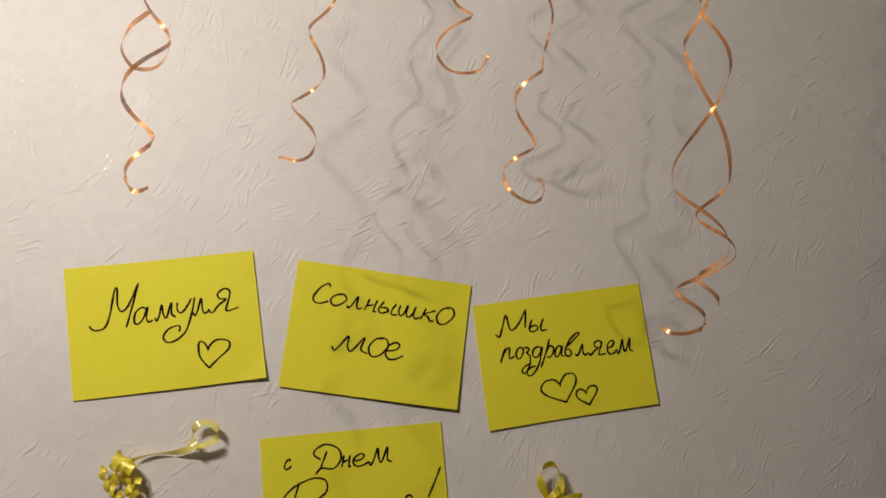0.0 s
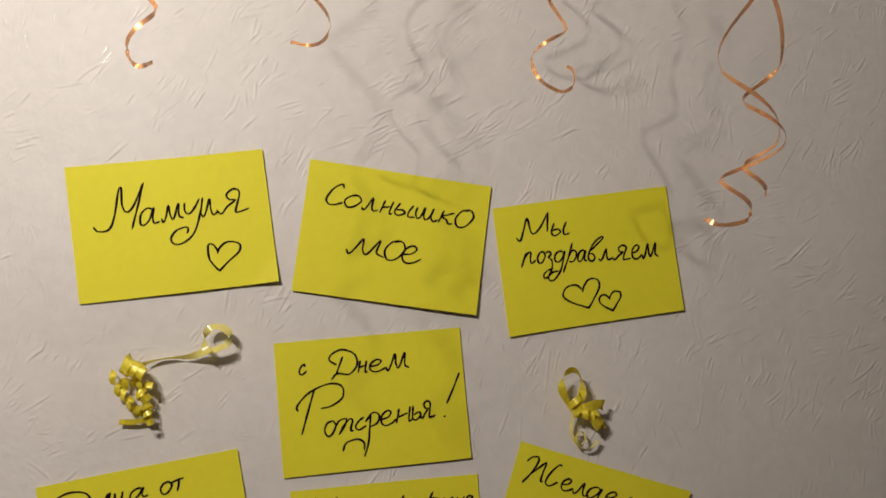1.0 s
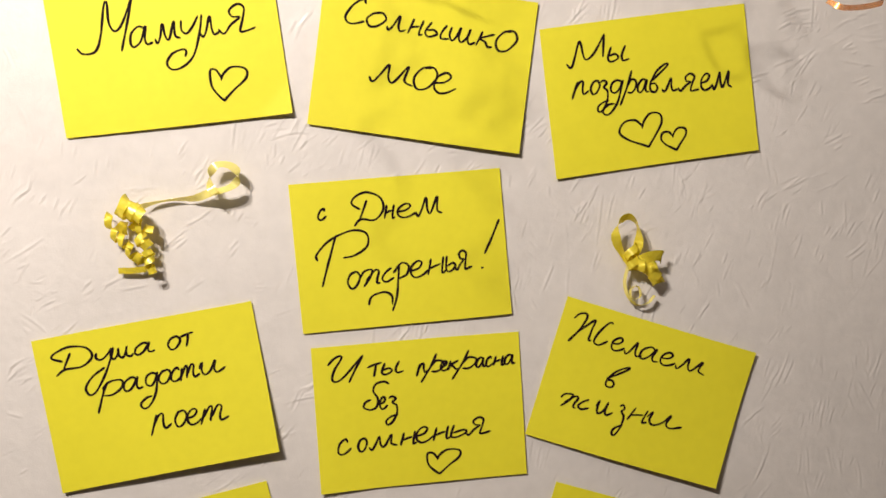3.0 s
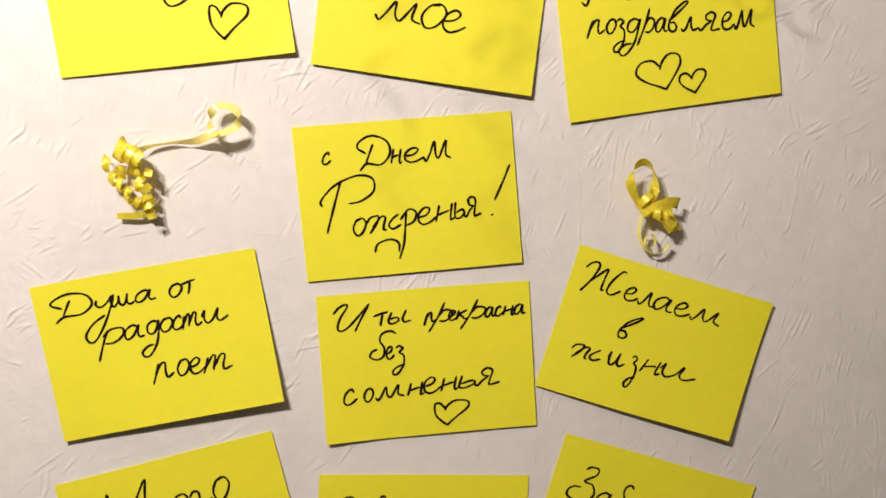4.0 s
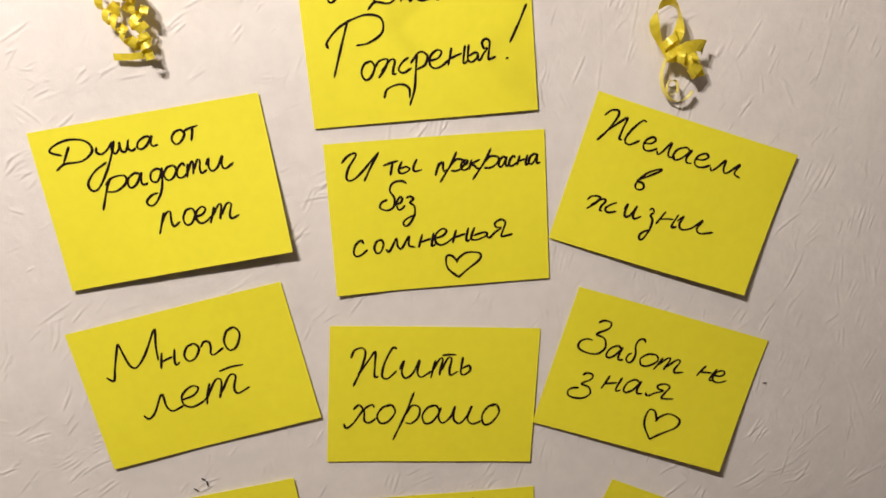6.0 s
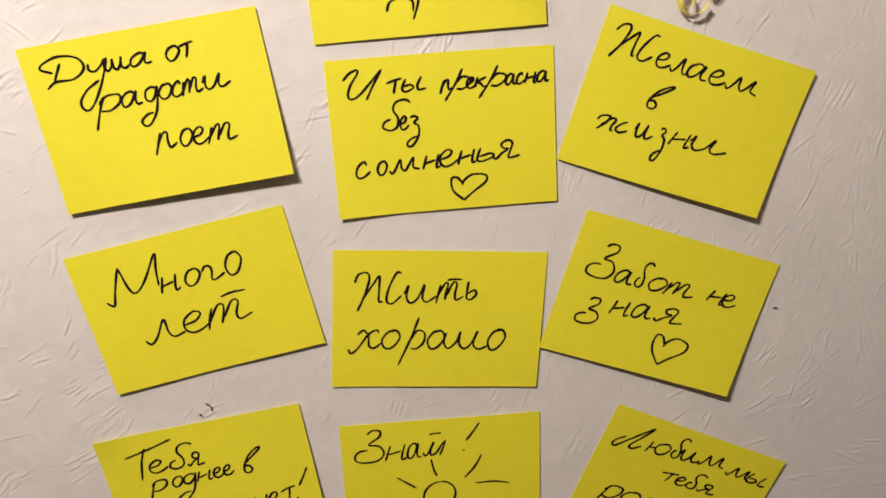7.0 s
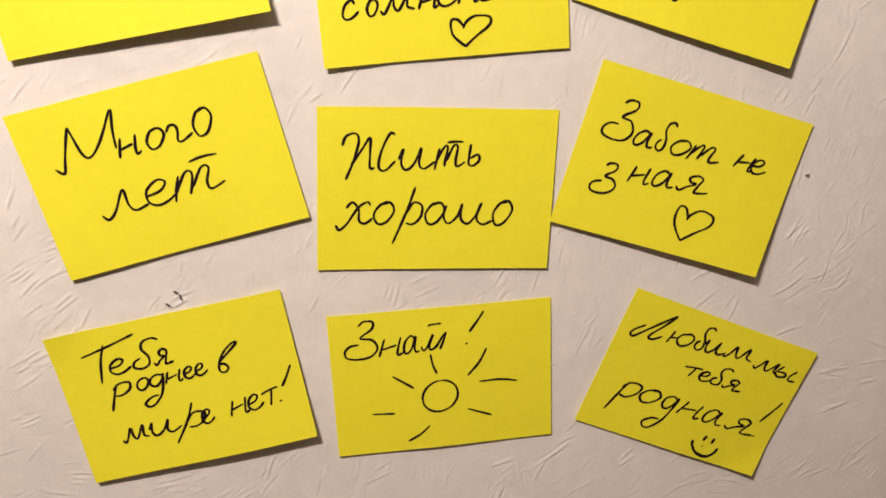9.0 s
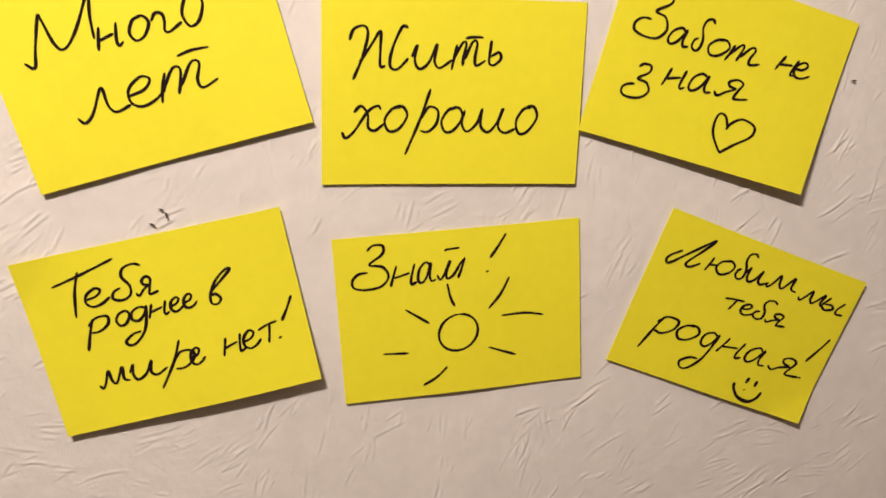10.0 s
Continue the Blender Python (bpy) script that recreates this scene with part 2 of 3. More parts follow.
letter("т", [(.2, .9), (.1, .4), (0, -.1)], [(.08, .3), (.35, .95), (.45, .9), (.38, .4), (.32, .05)],
       [(.38, .3), (.65, .98), (.78, .9), (.68, .35), (.72, .03), (1, .2)])
letter("t", [(0, .85), (.5, 1), (1, 1.08)], [(.62, 1.02), (.5, .5), (.35, 0)])
letter("y", [(.1, 1), (.05, .5), (.25, .3), (.55, .6), (.85, 1.1)], [(1, 1.15), (.8, .3), (.4, -.8), (-.1, -1.3), (-.6, -1.4), (-.82, -1.05),
                                                                 (-.5, -.6), (-.05, -.45), (.08, -.6), (.0, -.85)])
letter("Y", [(.05, .95), (.0, .5), (.25, .25), (.6, .6), (.9, 1.15)], [(1, 1.2), (.75, .2), (.2, -1.4), (-.4, -2.6), (-.75, -2.7), (-.85, -2.0),
                                                                 (-.35, -1.1), (.35, -.5)])
letter("х", [(.0, -.05), (.08, -.28), (.3, .0), (.6, .75), (.85, 1), (.92, .85)], [(.28, .72), (.45, .98), (.6, .65), (.62, .15), (.78, .02), (1, .3)])
letter("ш", [(.05, .9), (.0, .4), (.1, .05), (.28, .4), (.38, .95), (.35, .3), (.48, .05), (.65, .4), (.75, 1), (.68, .3), (.8, .02), (1, .2)])
letter("ь", [(.3, 1), (.08, .4), (.05, .1), (.4, 0), (.95, .25), (.8, .5), (.15, .35)])
letter("ы", [(.25, 1), (.05, .3), (.2, .03), (.5, .25), (.4, .5), (.1, .42)], [(.88, .98), (.68, .4), (.7, .05), (1, .1)])
letter("я", [(0, .22), (.12, .02), (.35, .3), (.6, .52), (.42, .6), (.38, .85), (.6, 1.02), (.78, .85), (.68, .45), (.58, .02), (.75, .0), (1, .08)])
letter("ю", [(.2, 1), (.1, .5), (0, 0)], [(.1, .45), (.4, .55)], [(.75, .98), (.5, .85), (.38, .4), (.55, 0), (.85, .2), (1, .7), (.85, 1), (.65, .95)])
letter("m", [(.01, .15), (.09, .02), (.28, .03), (.4, .3), (.53, .88), (.6, .95), (.56, .55), (.64, .36), (.78, .5), (1, 1)],
       [(1, 1), (.85, .5), (.68, -.05)])
letter("М", [(0, .13), (.1, 0), (.2, .3), (.33, .8), (.38, .78), (.42, .3), (.52, .2), (.7, .45), (.98, 1)], [(.98, 1), (.92, .6), (.87, .22)])
letter("С", [(.95, .85), (.8, 1), (.35, .75), (.03, .25), (.15, .02), (.5, .0), (1, .15)])
letter("Д", [(.25, .4), (.0, .62), (.12, .85), (.48, 1), (.88, .8), (.97, .35), (.68, 0), (.25, .03), (.03, -.2)], [(.47, .72), (.35, .35), (.22, .02)])
letter("Р", [(.02, .5), (.03, .62), (.3, .88), (.7, 1), (.97, .9), (.95, .65), (.7, .5), (.48, .48)], [(.42, .95), (.25, .5), (.03, -.03)])
letter("И", [(0, .6), (.15, .85), (.35, .97), (.38, .85), (.2, .45), (.12, .12), (.25, .02), (.5, .25), (1, 1)], [(1, 1), (.8, .5), (.6, 0)])
letter("Т", [(0, .58), (.5, .75), (1, .9)], [(.43, .8), (.32, .4), (.2, -.15)])
letter("Л", [(.3, .48), (.08, .25), (0, .05), (.1, -.05), (.4, .35), (.97, 1.1), (.75, .65), (.5, .2), (.47, .02), (.6, 0), (.8, .2)])
letter("Ж", [(0, .72), (.1, .95), (.26, 1), (.3, .8), (.18, .3), (.02, -.15)], [(.14, .2), (.35, .6), (.52, .86), (.5, .5), (.48, .12), (.56, .1)],
       [(.97, .93), (.88, .93), (.7, .5), (.63, .12), (.75, .02), (.95, .25)])
letter("З", [(.47, .9), (.65, 1), (.9, .97), (.88, .8), (.52, .57), (.85, .5), (.98, .25), (.75, .05), (.35, 0), (.05, .08), (.02, .25), (.2, .38), (.45, .4)])


def written(wobble, text, x0, y0, slope, high, tall, bounds, odd={}):
    """The pen lines of a word, in millimetres on its note: the start and slope of its foot line, the heights of small letters and capitals,
    where each letter begins and ends along that line, and letters of another size or foot: (times as high, mm up)."""
    c, s = math.cos(radians(slope)), math.sin(radians(slope))
    out = []
    for n, sign in enumerate(text):
        grow, lift = odd.get(n, (1.0, 0.0))
        size = (tall if sign in CAPITALS else high) * grow
        begin, end = bounds[2 * n], bounds[2 * n + 1]
        for stroke in LETTERS[sign]:
            line = spline([(x + wobble.uniform(-.012, .012), y + wobble.uniform(-.012, .012)) for x, y in stroke], 7)
            u, v = begin + line[:, 0] * (end - begin), lift + line[:, 1] * size
            out.append(np.stack([x0 + u * c - v * s, y0 + u * s + v * c], -1))
    return out


def heart(x, y, wide, high, turn, tip=0.0):
    half = [(0, .35), (-.25, .85), (-.72, .9), (-1, .4), (-.75, -.2), (-.2, -.8), (-.03, -.98), (.02, -1), (.06, -.94), (.45, -.45), (.9, .2), (.92, .75), (.5, .95), (.12, .6), (-.05, .2)]
    half = [(a + tip * (1 - a * a), b) for a, b in half]
    c, s = math.cos(radians(turn)), math.sin(radians(turn))
    return [spline([(x + (a * wide * c - b * high * s), y + (a * wide * s + b * high * c)) for a, b in half], 7)]


# ---- yellow notes ----
def note(x, z, turn, wide, high, lifts, label, words, drawings=(), pen=1.4, folds=(), skew=0.0):
    """A paper note fixed to the wall by its upper edge. lifts: how far its corners stand off the wall, in mm
    (top left, top right, bottom right, bottom left). folds: creased corners: which sides (-1 or 1), how far in and up, in mm."""
    wobble = random.Random(label)
    holder = tagged(new("paper_note"), label, "paper note", "yellow notes on the wall")
    holder.matrix_world = pose(x, 0, z, 0, -turn, 0)
    tl, tr, br, bl = (v / 1000 for v in lifts)
    wave, swing = wobble.uniform(0, 6.3), wobble.uniform(0.0003, 0.0008)

    def off(u, v):
        s, t = u / wide + 0.5, 0.5 - v / high
        up, down = max(1 - t, 0) ** 1.7, max(t, 0) ** 1.7
        rise = up * (tl * (1 - s) + tr * s) + down * (bl * (1 - s) + br * s)
        rise += swing * (0.5 + 0.5 * math.sin(wave + 5.5 * s + 2.2 * t))
        rise += 0.0002 + 0.0002 * math.sin(2.1 * wave + 9 * s - 4 * t)
        for right, upper, size, up_by in folds:
            inward = (wide / 2 - right * u) + (high / 2 - upper * v)
            rise += up_by / 1000 * max(0.0, 1 - inward * 1000 / size)
        return 0.0009 + rise

    cols, rows, thick = 40, 28, 0.00022
    verts, faces = [], []
    for side in (0, 1):
        for j in range(rows + 1):
            for i in range(cols + 1):
                u, v = (i / cols - 0.5) * wide, (j / rows - 0.5) * high
                trim = 0.0004 * math.sin(wave + 3 * i / cols)
                if j in (0, rows):
                    v += trim
                verts.append((u + skew / 1000 * v / high, -off(u, v) + thick * side, v))
    n = (rows + 1) * (cols + 1)
    for j in range(rows):
        for i in range(cols):
            k = j * (cols + 1) + i
            faces += [(k, k + 1, k + cols + 2, k + cols + 1), (n + k + cols + 1, n + k + cols + 2, n + k + 1, n + k)]
    rim = [i for i in range(cols)] + [j * (cols + 1) + cols for j in range(rows)]
    rim += [rows * (cols + 1) + i for i in range(cols, 0, -1)] + [j * (cols + 1) for j in range(rows, 0, -1)]
    for a, b in zip(rim, rim[1:] + rim[:1]):
        at = len(verts)
        verts += [verts[b], verts[a], verts[a + n], verts[b + n]]
        faces.append((at, at + 1, at + 2, at + 3))
    part("sheet", mesh_of("sheet", verts, faces, PAPER, lambda k: k < 2 * rows * cols), holder, "bright yellow paper, cut by hand")

    def inked(name, lines, what, pen=pen):
        iv, fv = [], []
        for line in lines:
            line = line / 1000
            way = np.gradient(line, axis=0)
            way /= np.maximum(np.linalg.norm(way, axis=1), 1e-9)[:, None]
            run = np.concatenate([[0], np.cumsum(np.linalg.norm(np.diff(line, axis=0), axis=1))])
            for k, (p, w) in enumerate(zip(line, way)):
                near = min(run[k], run[-1] - run[k])
                half = pen / 2000 * (0.45 + 0.55 * min(1.0, near / 0.0012)) * (1 + 0.16 * math.sin(run[k] * 320 + wave))
                half *= 1 + 0.14 * abs(w[1])
                for sgn in (-1, 1):
                    u, v = p[0] - sgn * w[1] * half, p[1] + sgn * w[0] * half
                    iv.append((u, -off(u, v) - 0.00016, v))
                if k:
                    b = len(iv)
                    fv.append((b - 4, b - 2, b - 1, b - 3))
        part(name, mesh_of(name, iv, fv, INK), holder, what)

    for word in words:
        inked("handwritten_word", written(wobble, *word), "word in black marker: " + word[0].translate(SPELLED))
    for name, lines in drawings:
        inked(name, [spline(a, 8) if len(a) < 12 else np.array(a) for a in lines], "drawn in black marker", 2.1 if name == "smile_drawing" else pen)
    return holder


def mark(x0, y0, x1, y1, x2, y2):
    """An exclamation mark: its stroke and its dot."""
    return ("exclamation_mark", [[(x0, y0), ((x0 + x1) / 2 + .3, (y0 + y1) / 2), (x1, y1)], [(x2 - .9, y2 - .3), (x2, y2 + .2), (x2 + .9, y2 + .1)]])


note(-0.2173, 1.5861, 7.47, 0.1484, 0.1048, (0, 0.5, 1.5, 0.6), "bright yellow paper note reading Мамуля above a heart",
     [("mамyля", -56.3, 0.3, 2.6, 13.0, 32.9, (-2.0, 39.2, 32.2, 47.1, 48.6, 65.1, 65.8, 81.1, 78.4, 91.2, 90.4, 115.0), {5: (1.35, 0.0)})],
     [("heart_drawing", heart(37.0, -28.0, 12.8, 11.0, 0, -.42))], folds=[(1, -1, 22, 2.5)], skew=-1.8)
note(-0.0475, 1.5797, -6.90, 0.1464, 0.1049, (0, 0.5, 3.2, 1.3), "bright yellow paper note reading Солнышко мое",
     [("Солнышко", -50.5, 19.4, -1.8, 10.3, 17.1, (-6.4, 7.1, 7.9, 21.4, 22.3, 35.5, 37.0, 47.1, 47.8, 65.2, 65.6, 83.9, 84.2, 96.4, 97.1, 112.4), {7: (1.45, -0.9)}),
      ("мое", -34.3, -17.7, -1.5, 14.2, 0.0, (-1.6, 28.6, 28.0, 44.6, 41.6, 58.3), {1: (1.15, 0.0)})])
note(0.1130, 1.5641, 8.49, 0.1491, 0.1042, (0, 0.3, 1.3, 0.8), "bright yellow paper note reading Мы поздравляем above two hearts",
     [("Мы", -58.0, 23.2, -0.2, 11.0, 20.2, (0.3, 30.1, 29.1, 45.5)),
      ("поздрaвляем", -56.7, 4.1, -5.1, 9.3, 0.0, (-0.2, 12.4, 13.3, 20.1, 18.2, 26.7, 27.0, 36.7, 34.3, 46.3, 47.0, 55.8, 55.6, 69.7, 65.0, 76.6, 76.6, 92.6, 93.2, 102.7, 102.3, 116.5), {8: (1.25, 0.0), 9: (1.25, 0.0), 10: (1.4, 0.0)})],
     [("heart_drawing", heart(-9.4, -27.6, 16.4, 11.2, 10, .05)), ("heart_drawing", heart(13.2, -36.0, 9.8, 7.4, 8, -.1))], skew=2.0)
note(-0.0619, 1.4512, 5.49, 0.1456, 0.1025, (0, 0, 0.7, 0.7), "bright yellow paper note reading с Днем Рожденья",
     [("с", -55.4, 26.1, -4.8, 7.6, 0.0, (0.1, 5.9)),
      ("Днем", -31.4, 23.3, -1.4, 9.5, 18.9, (-0.3, 21.7, 21.4, 28.8, 29.8, 43.7, 43.4, 61.7), {3: (1.4, 0.0)}),
      ("РожDенья", -39.8, -23.4, 4.6, 11.0, 33.8, (-17.7, 20.5, 0.7, 10.3, 10.2, 33.4, 27.9, 44.3, 43.9, 57.4, 56.5, 69.7, 69.4, 76.5, 75.5, 87.8), {0: (1, 5.9), 7: (1.15, 0.0)})],
     [mark(69.4, 15.5, 57.0, -7.8, 54.7, -17.4), ("flourish", [[(-26.3, -35.6), (-23.5, -29.8), (-15.1, -27.6), (-9.9, -30.5), (-9.9, -36.8)]])])
note(-0.2267, 1.3521, 10.63, 0.1462, 0.1044, (0, 1.0, 7.0, 2.6), "bright yellow paper note reading Душа от радости поет, lower edge lifted",
     [("ДYша", -57.9, 29.3, 1.1, 7.2, 14.8, (-4.3, 22.0, 23.6, 36.0, 33.3, 48.4, 48.6, 62.4)),
      ("оt", 12.4, 29.4, 0.6, 8.3, 0.0, (0.7, 9.8, 9.5, 19.1)),
      ("Pадости", -33.9, 7.0, 1.2, 8.8, 0.0, (-6.4, 13.2, 13.0, 26.2, 27.4, 37.0, 36.7, 45.9, 44.9, 53.0, 50.9, 64.7, 64.6, 82.2)),
      ("поет", -5.4, -22.2, -2.2, 10.5, 0.0, (-3.2, 11.3, 13.3, 22.0, 21.1, 31.7, 30.5, 49.9))])
note(-0.0483, 1.3378, 4.05, 0.1453, 0.1021, (0, 0, 0.7, 0.7), "bright yellow paper note reading И ты прекрасна без сомненья above a heart",
     [("И", -60.8, 26.2, -4.4, 18.4, 19.2, (-1.9, 22.1)),
      ("tы", -35.0, 27.3, 4.7, 8.4, 0.0, (0.4, 11.0, 9.3, 25.4)),
      ("прeкрасна", -1.1, 27.4, 1.1, 6.6, 0.0, (-0.2, 8.6, 2.6, 19.6, 16.7, 23.8, 22.3, 30.3, 24.5, 42.4, 42.2, 49.3, 49.2, 54.7, 54.4, 62.4, 62.4, 70.3), {1: (1.15, 0.0), 4: (1.15, 0.0)}),
      ("без", -38.9, 4.7, -0.8, 8.5, 0.0, (-0.7, 18.4, 10.5, 16.3, 14.8, 23.9), {0: (1.2, 0.0)}),
      ("сомненья", -59.0, -25.1, 3.5, 9.0, 0.0, (-0.3, 9.6, 13.9, 20.8, 21.7, 41.4, 43.6, 55.5, 54.5, 67.3, 66.6, 79.3, 79.1, 91.2, 89.8, 107.9), {0: (1.15, 0.0), 4: (1.2, 0.0), 7: (1.25, 0.0)})],
     [("heart_drawing", heart(15.1, -36.2, 12.5, 8.2, 4, -.4))], folds=[(-1, -1, 38, 1.5)])
note(0.1108, 1.3490, -16.76, 0.1458, 0.1026, (0, 2.4, 6.0, 1.2), "bright yellow paper note reading Желаем в жизни, one side lifted",
     [("Желаем", -62.4, 23.5, 0.2, 9.7, 19.3, (-1.4, 28.4, 29.7, 40.5, 40.6, 54.2, 52.0, 66.7, 67.3, 79.6, 79.8, 102.2)),
      ("в", -28.3, -2.9, 5.2, 7.7, 0.0, (-0.2, 15.9)),
      ("жизни", -52.4, -24.8, 4.1, 9.7, 0.0, (-3.1, 18.3, 23.0, 36.0, 38.5, 45.4, 47.6, 62.2, 61.3, 88.9))])
note(-0.2138, 1.2251, 13.53, 0.1473, 0.1016, (0, 0.6, 1.8, 1.0), "bright yellow paper note reading Много лет",
     [("Много", -55.8, 11.1, 1.1, 11.3, 28.6, (-2.0, 41.0, 35.3, 48.8, 52.5, 64.0, 65.1, 79.7, 80.6, 93.2), {4: (1.35, 0.0)}),
      ("лет", -40.1, -21.1, 1.9, 14.5, 0.0, (-1.6, 26.2, 24.7, 45.7, 41.4, 73.3))],
     [("stroke_above_letter", [[(15.9, 0.0), (24, 1.2), (33.0, 0.7)]])], skew=-1.2)
note(-0.0516, 1.2070, -1.58, 0.1461, 0.1015, (0, 0, 1.0, 0.6), "bright yellow paper note reading Жить хорошо",
     [("Жить", -57.2, 10.6, 3.7, 13.4, 24.1, (0.3, 33.5, 33.6, 55.8, 55.0, 74.7, 76.2, 83.6)),
      ("хорошо", -61.0, -20.6, -0.8, 14.0, 0.0, (-1.1, 21.6, 21.7, 34.7, 33.8, 51.8, 53.5, 65.9, 65.3, 96.1, 95.9, 108.8), {5: (1.1, 0.0)})],
     [("stroke_above_letter", [[(5.4, 29.9), (10, 30.6), (15.6, 30.5)]])], skew=1.3)
note(0.1048, 1.2144, -16.49, 0.1466, 0.1043, (0, 0.8, 6.0, 2.2), "bright yellow paper note reading Забот не зная above a heart",
     [("Забот", -50.0, 8.2, 1.9, 10.0, 25.8, (-9.9, 10.2, 11.5, 25.2, 26.8, 37.4, 36.7, 50.6, 49.0, 71.2)),
      ("не", 31.1, 12.6, -2.3, 9.5, 0.0, (0.0, 13.6, 11.3, 22.9)),
      ("Зная", -33.3, -14.7, 5.8, 10.6, 19.6, (-23.6, -6.9, 0.0, 14.4, 16.0, 31.1, 32.8, 54.6), {0: (1, -9.8)})],
     [("heart_drawing", heart(19.0, -30.5, 13.5, 11.2, 0, -.35))])
note(-0.2130, 1.0830, 10.42, 0.1461, 0.1041, (0.8, 0.6, 6.0, 2.4), "bright yellow paper note reading Тебя роднее в мире нет",
     [("Тебя", -54.5, 19.0, 0.4, 10.0, 26.5, (-1.8, 34.2, 12.4, 26.5, 27.3, 47.2, 40.4, 52.5)),
      ("Pоднее", -42.6, 4.4, 2.4, 7.9, 0.0, (-5.8, 10.0, 13.8, 22.2, 21.4, 32.3, 31.6, 43.3, 43.9, 52.3, 51.3, 59.4)),
      ("в", 22.3, 5.4, -1.2, 9.0, 0.0, (0.7, 15.1)),
      ("мирe", -47.2, -28.7, 2.2, 9.8, 0.0, (-0.6, 16.7, 17.3, 38.3, 32.2, 54.5, 51.5, 60.2)),
      ("неt", 23.6, -25.5, 4.0, 10.4, 0.0, (-0.7, 12.4, 11.2, 22.2, 21.7, 33.4))],
     [mark(67.5, 0.8, 59.0, -12.8, 56.0, -22.3)], pen=1.45, folds=[(-1, 1, 24, 1.8)])
RING = [(-2.7 + 11.9 * math.cos(a * 0.262) + 1.2 * math.sin(a * 0.262), -12.9 + 11.4 * math.sin(a * 0.262)) for a in range(6, 31)]
note(-0.0475, 1.0794, 2.54, 0.1459, 0.1016, (0, 0, 0.7, 0.7), "bright yellow paper note reading Знай above a drawn sun",
     [("Знай", -61.5, 18.6, 1.9, 12.2, 25.8, (-2.0, 20.2, 20.1, 36.2, 36.4, 47.1, 48.1, 65.2))],
     [mark(28.3, 45.5, 18.3, 31.4, 16.4, 23.2),
      ("sun_ring", [RING]), *[("sun_ray", [ray]) for ray in (
          [(-7.9, 18.0), (-6.4, 9.5), (-4.1, 3.6)], [(29.5, 18.8), (24.0, 8.8), (16.2, 0.0)], [(24.0, -5.1), (38.6, -4.9), (49.8, -7.1)],
          [(15.3, -24.4), (32.0, -31.1)], [(-10.4, -33.9), (-17.0, -39.8), (-25.7, -44.5)], [(-48.5, -21.8), (-33.4, -22.8)], [(-33.7, 4.6), (-19.8, -5.4)])]])
note(0.1299, 1.0627, -21.89, 0.1446, 0.1023, (0.3, 1.5, 2.0, 0.6), "bright yellow paper note reading Любим мы тебя родная above a smile",
     [("Любим", -58.5, 20.3, 5.0, 9.5, 17.7, (-4.2, 24.3, 22.3, 41.2, 42.9, 54.5, 49.9, 67.5, 65.4, 87.9)),
      ("мы", 34.0, 25.3, -1.3, 9.0, 0.0, (-2.3, 18.4, 15.3, 33.3)),
      ("tебя", -11.2, 4.2, 1.5, 7.5, 0.0, (-3.6, 9.9, 8.8, 19.2, 18.3, 32.8, 28.0, 43.6)),
      ("Pодная", -53.6, -23.9, 0.4, 11.0, 0.0, (-2.9, 16.4, 17.5, 33.0, 34.6, 46.5, 48.4, 66.6, 68.4, 84.5, 87.3, 111.4))],
     [mark(67.3, 8.3, 57.8, -10.7, 59.1, -22.3),
      ("smile_drawing", [[(25.2, -32.7), (24.0, -37.0)], [(31.7, -33.0), (31.0, -37.5)], [(25.0, -41.0), (25.6, -41.6)],
                         [(16.3, -38.7), (18.0, -43.0), (23.0, -47.3), (30.8, -48.2), (35.8, -44.5), (37.7, -39.4)]])],
     folds=[(1, -1, 24, 2.0)], pen=1.45)


# ---- orange ribbons hanging from the ceiling ----
def curled(points, depth, hand=1, tail=(), wide=0.0023):
    """A curled ribbon from the ceiling down through its turning points (x, z), wound round its own axis at that depth
    before the wall, and on through the points (x, forth or back, z) of its tail."""
    p = [tuple(a) for a in points]
    z, flip, r = p[0][1], 1 if p[0][0] > p[1][0] else -1, random.Random(round(1000 * p[0][0]))
    while z < TOP - 0.12:
        z, flip = z + r.uniform(0.022, 0.037), -flip
        p.insert(0, (points[0][0] + flip * r.uniform(0.005, 0.012), z))
    p.insert(0, (points[0][0], TOP))
    above = len(p) - len(points)
    p = np.array(p)
    line = []
    for k in range(len(p) - 1):
        (xa, za), (xb, zb) = p[k], p[k + 1]
        radius = abs(xb - xa) / 2
        side = hand * (-1 if (k - above) % 2 else 1)
        for s in np.arange(12) / 12:
            ease = (1 - math.cos(math.pi * s)) / 2
            line.append((xa + (xb - xa) * ease, depth + side * radius * math.sin(math.pi * s) * 0.9, za + (zb - za) * s))
    line.append((p[-1][0], depth, p[-1][1]))
    line = np.array(line)
    if len(tail):
        line = np.vstack([line[:-1], spline([line[-1]] + [(x, depth + y, z) for x, y, z in tail], 6)])
    way = np.gradient(line, axis=0)
    way /= np.maximum(np.linalg.norm(way, axis=1), 1e-9)[:, None]
    up = np.array([0.12, -0.1, 1.0])
    across = up - (way @ up)[:, None] * way
    across /= np.maximum(np.linalg.norm(across, axis=1), 1e-6)[:, None]
    for k in range(1, len(across)):
        across[k] = 0.6 * across[k] + 0.4 * across[k - 1]
    across /= np.linalg.norm(across, axis=1)[:, None]
    sway = (0.55 * np.sin(np.arange(len(line)) * 0.43 + 40 * points[0][0]))[:, None]  # the flat of the ribbon rolls to and fro
    across = across * np.cos(sway) + np.cross(way, across) * np.sin(sway)
    return band(line, across * wide / 2)


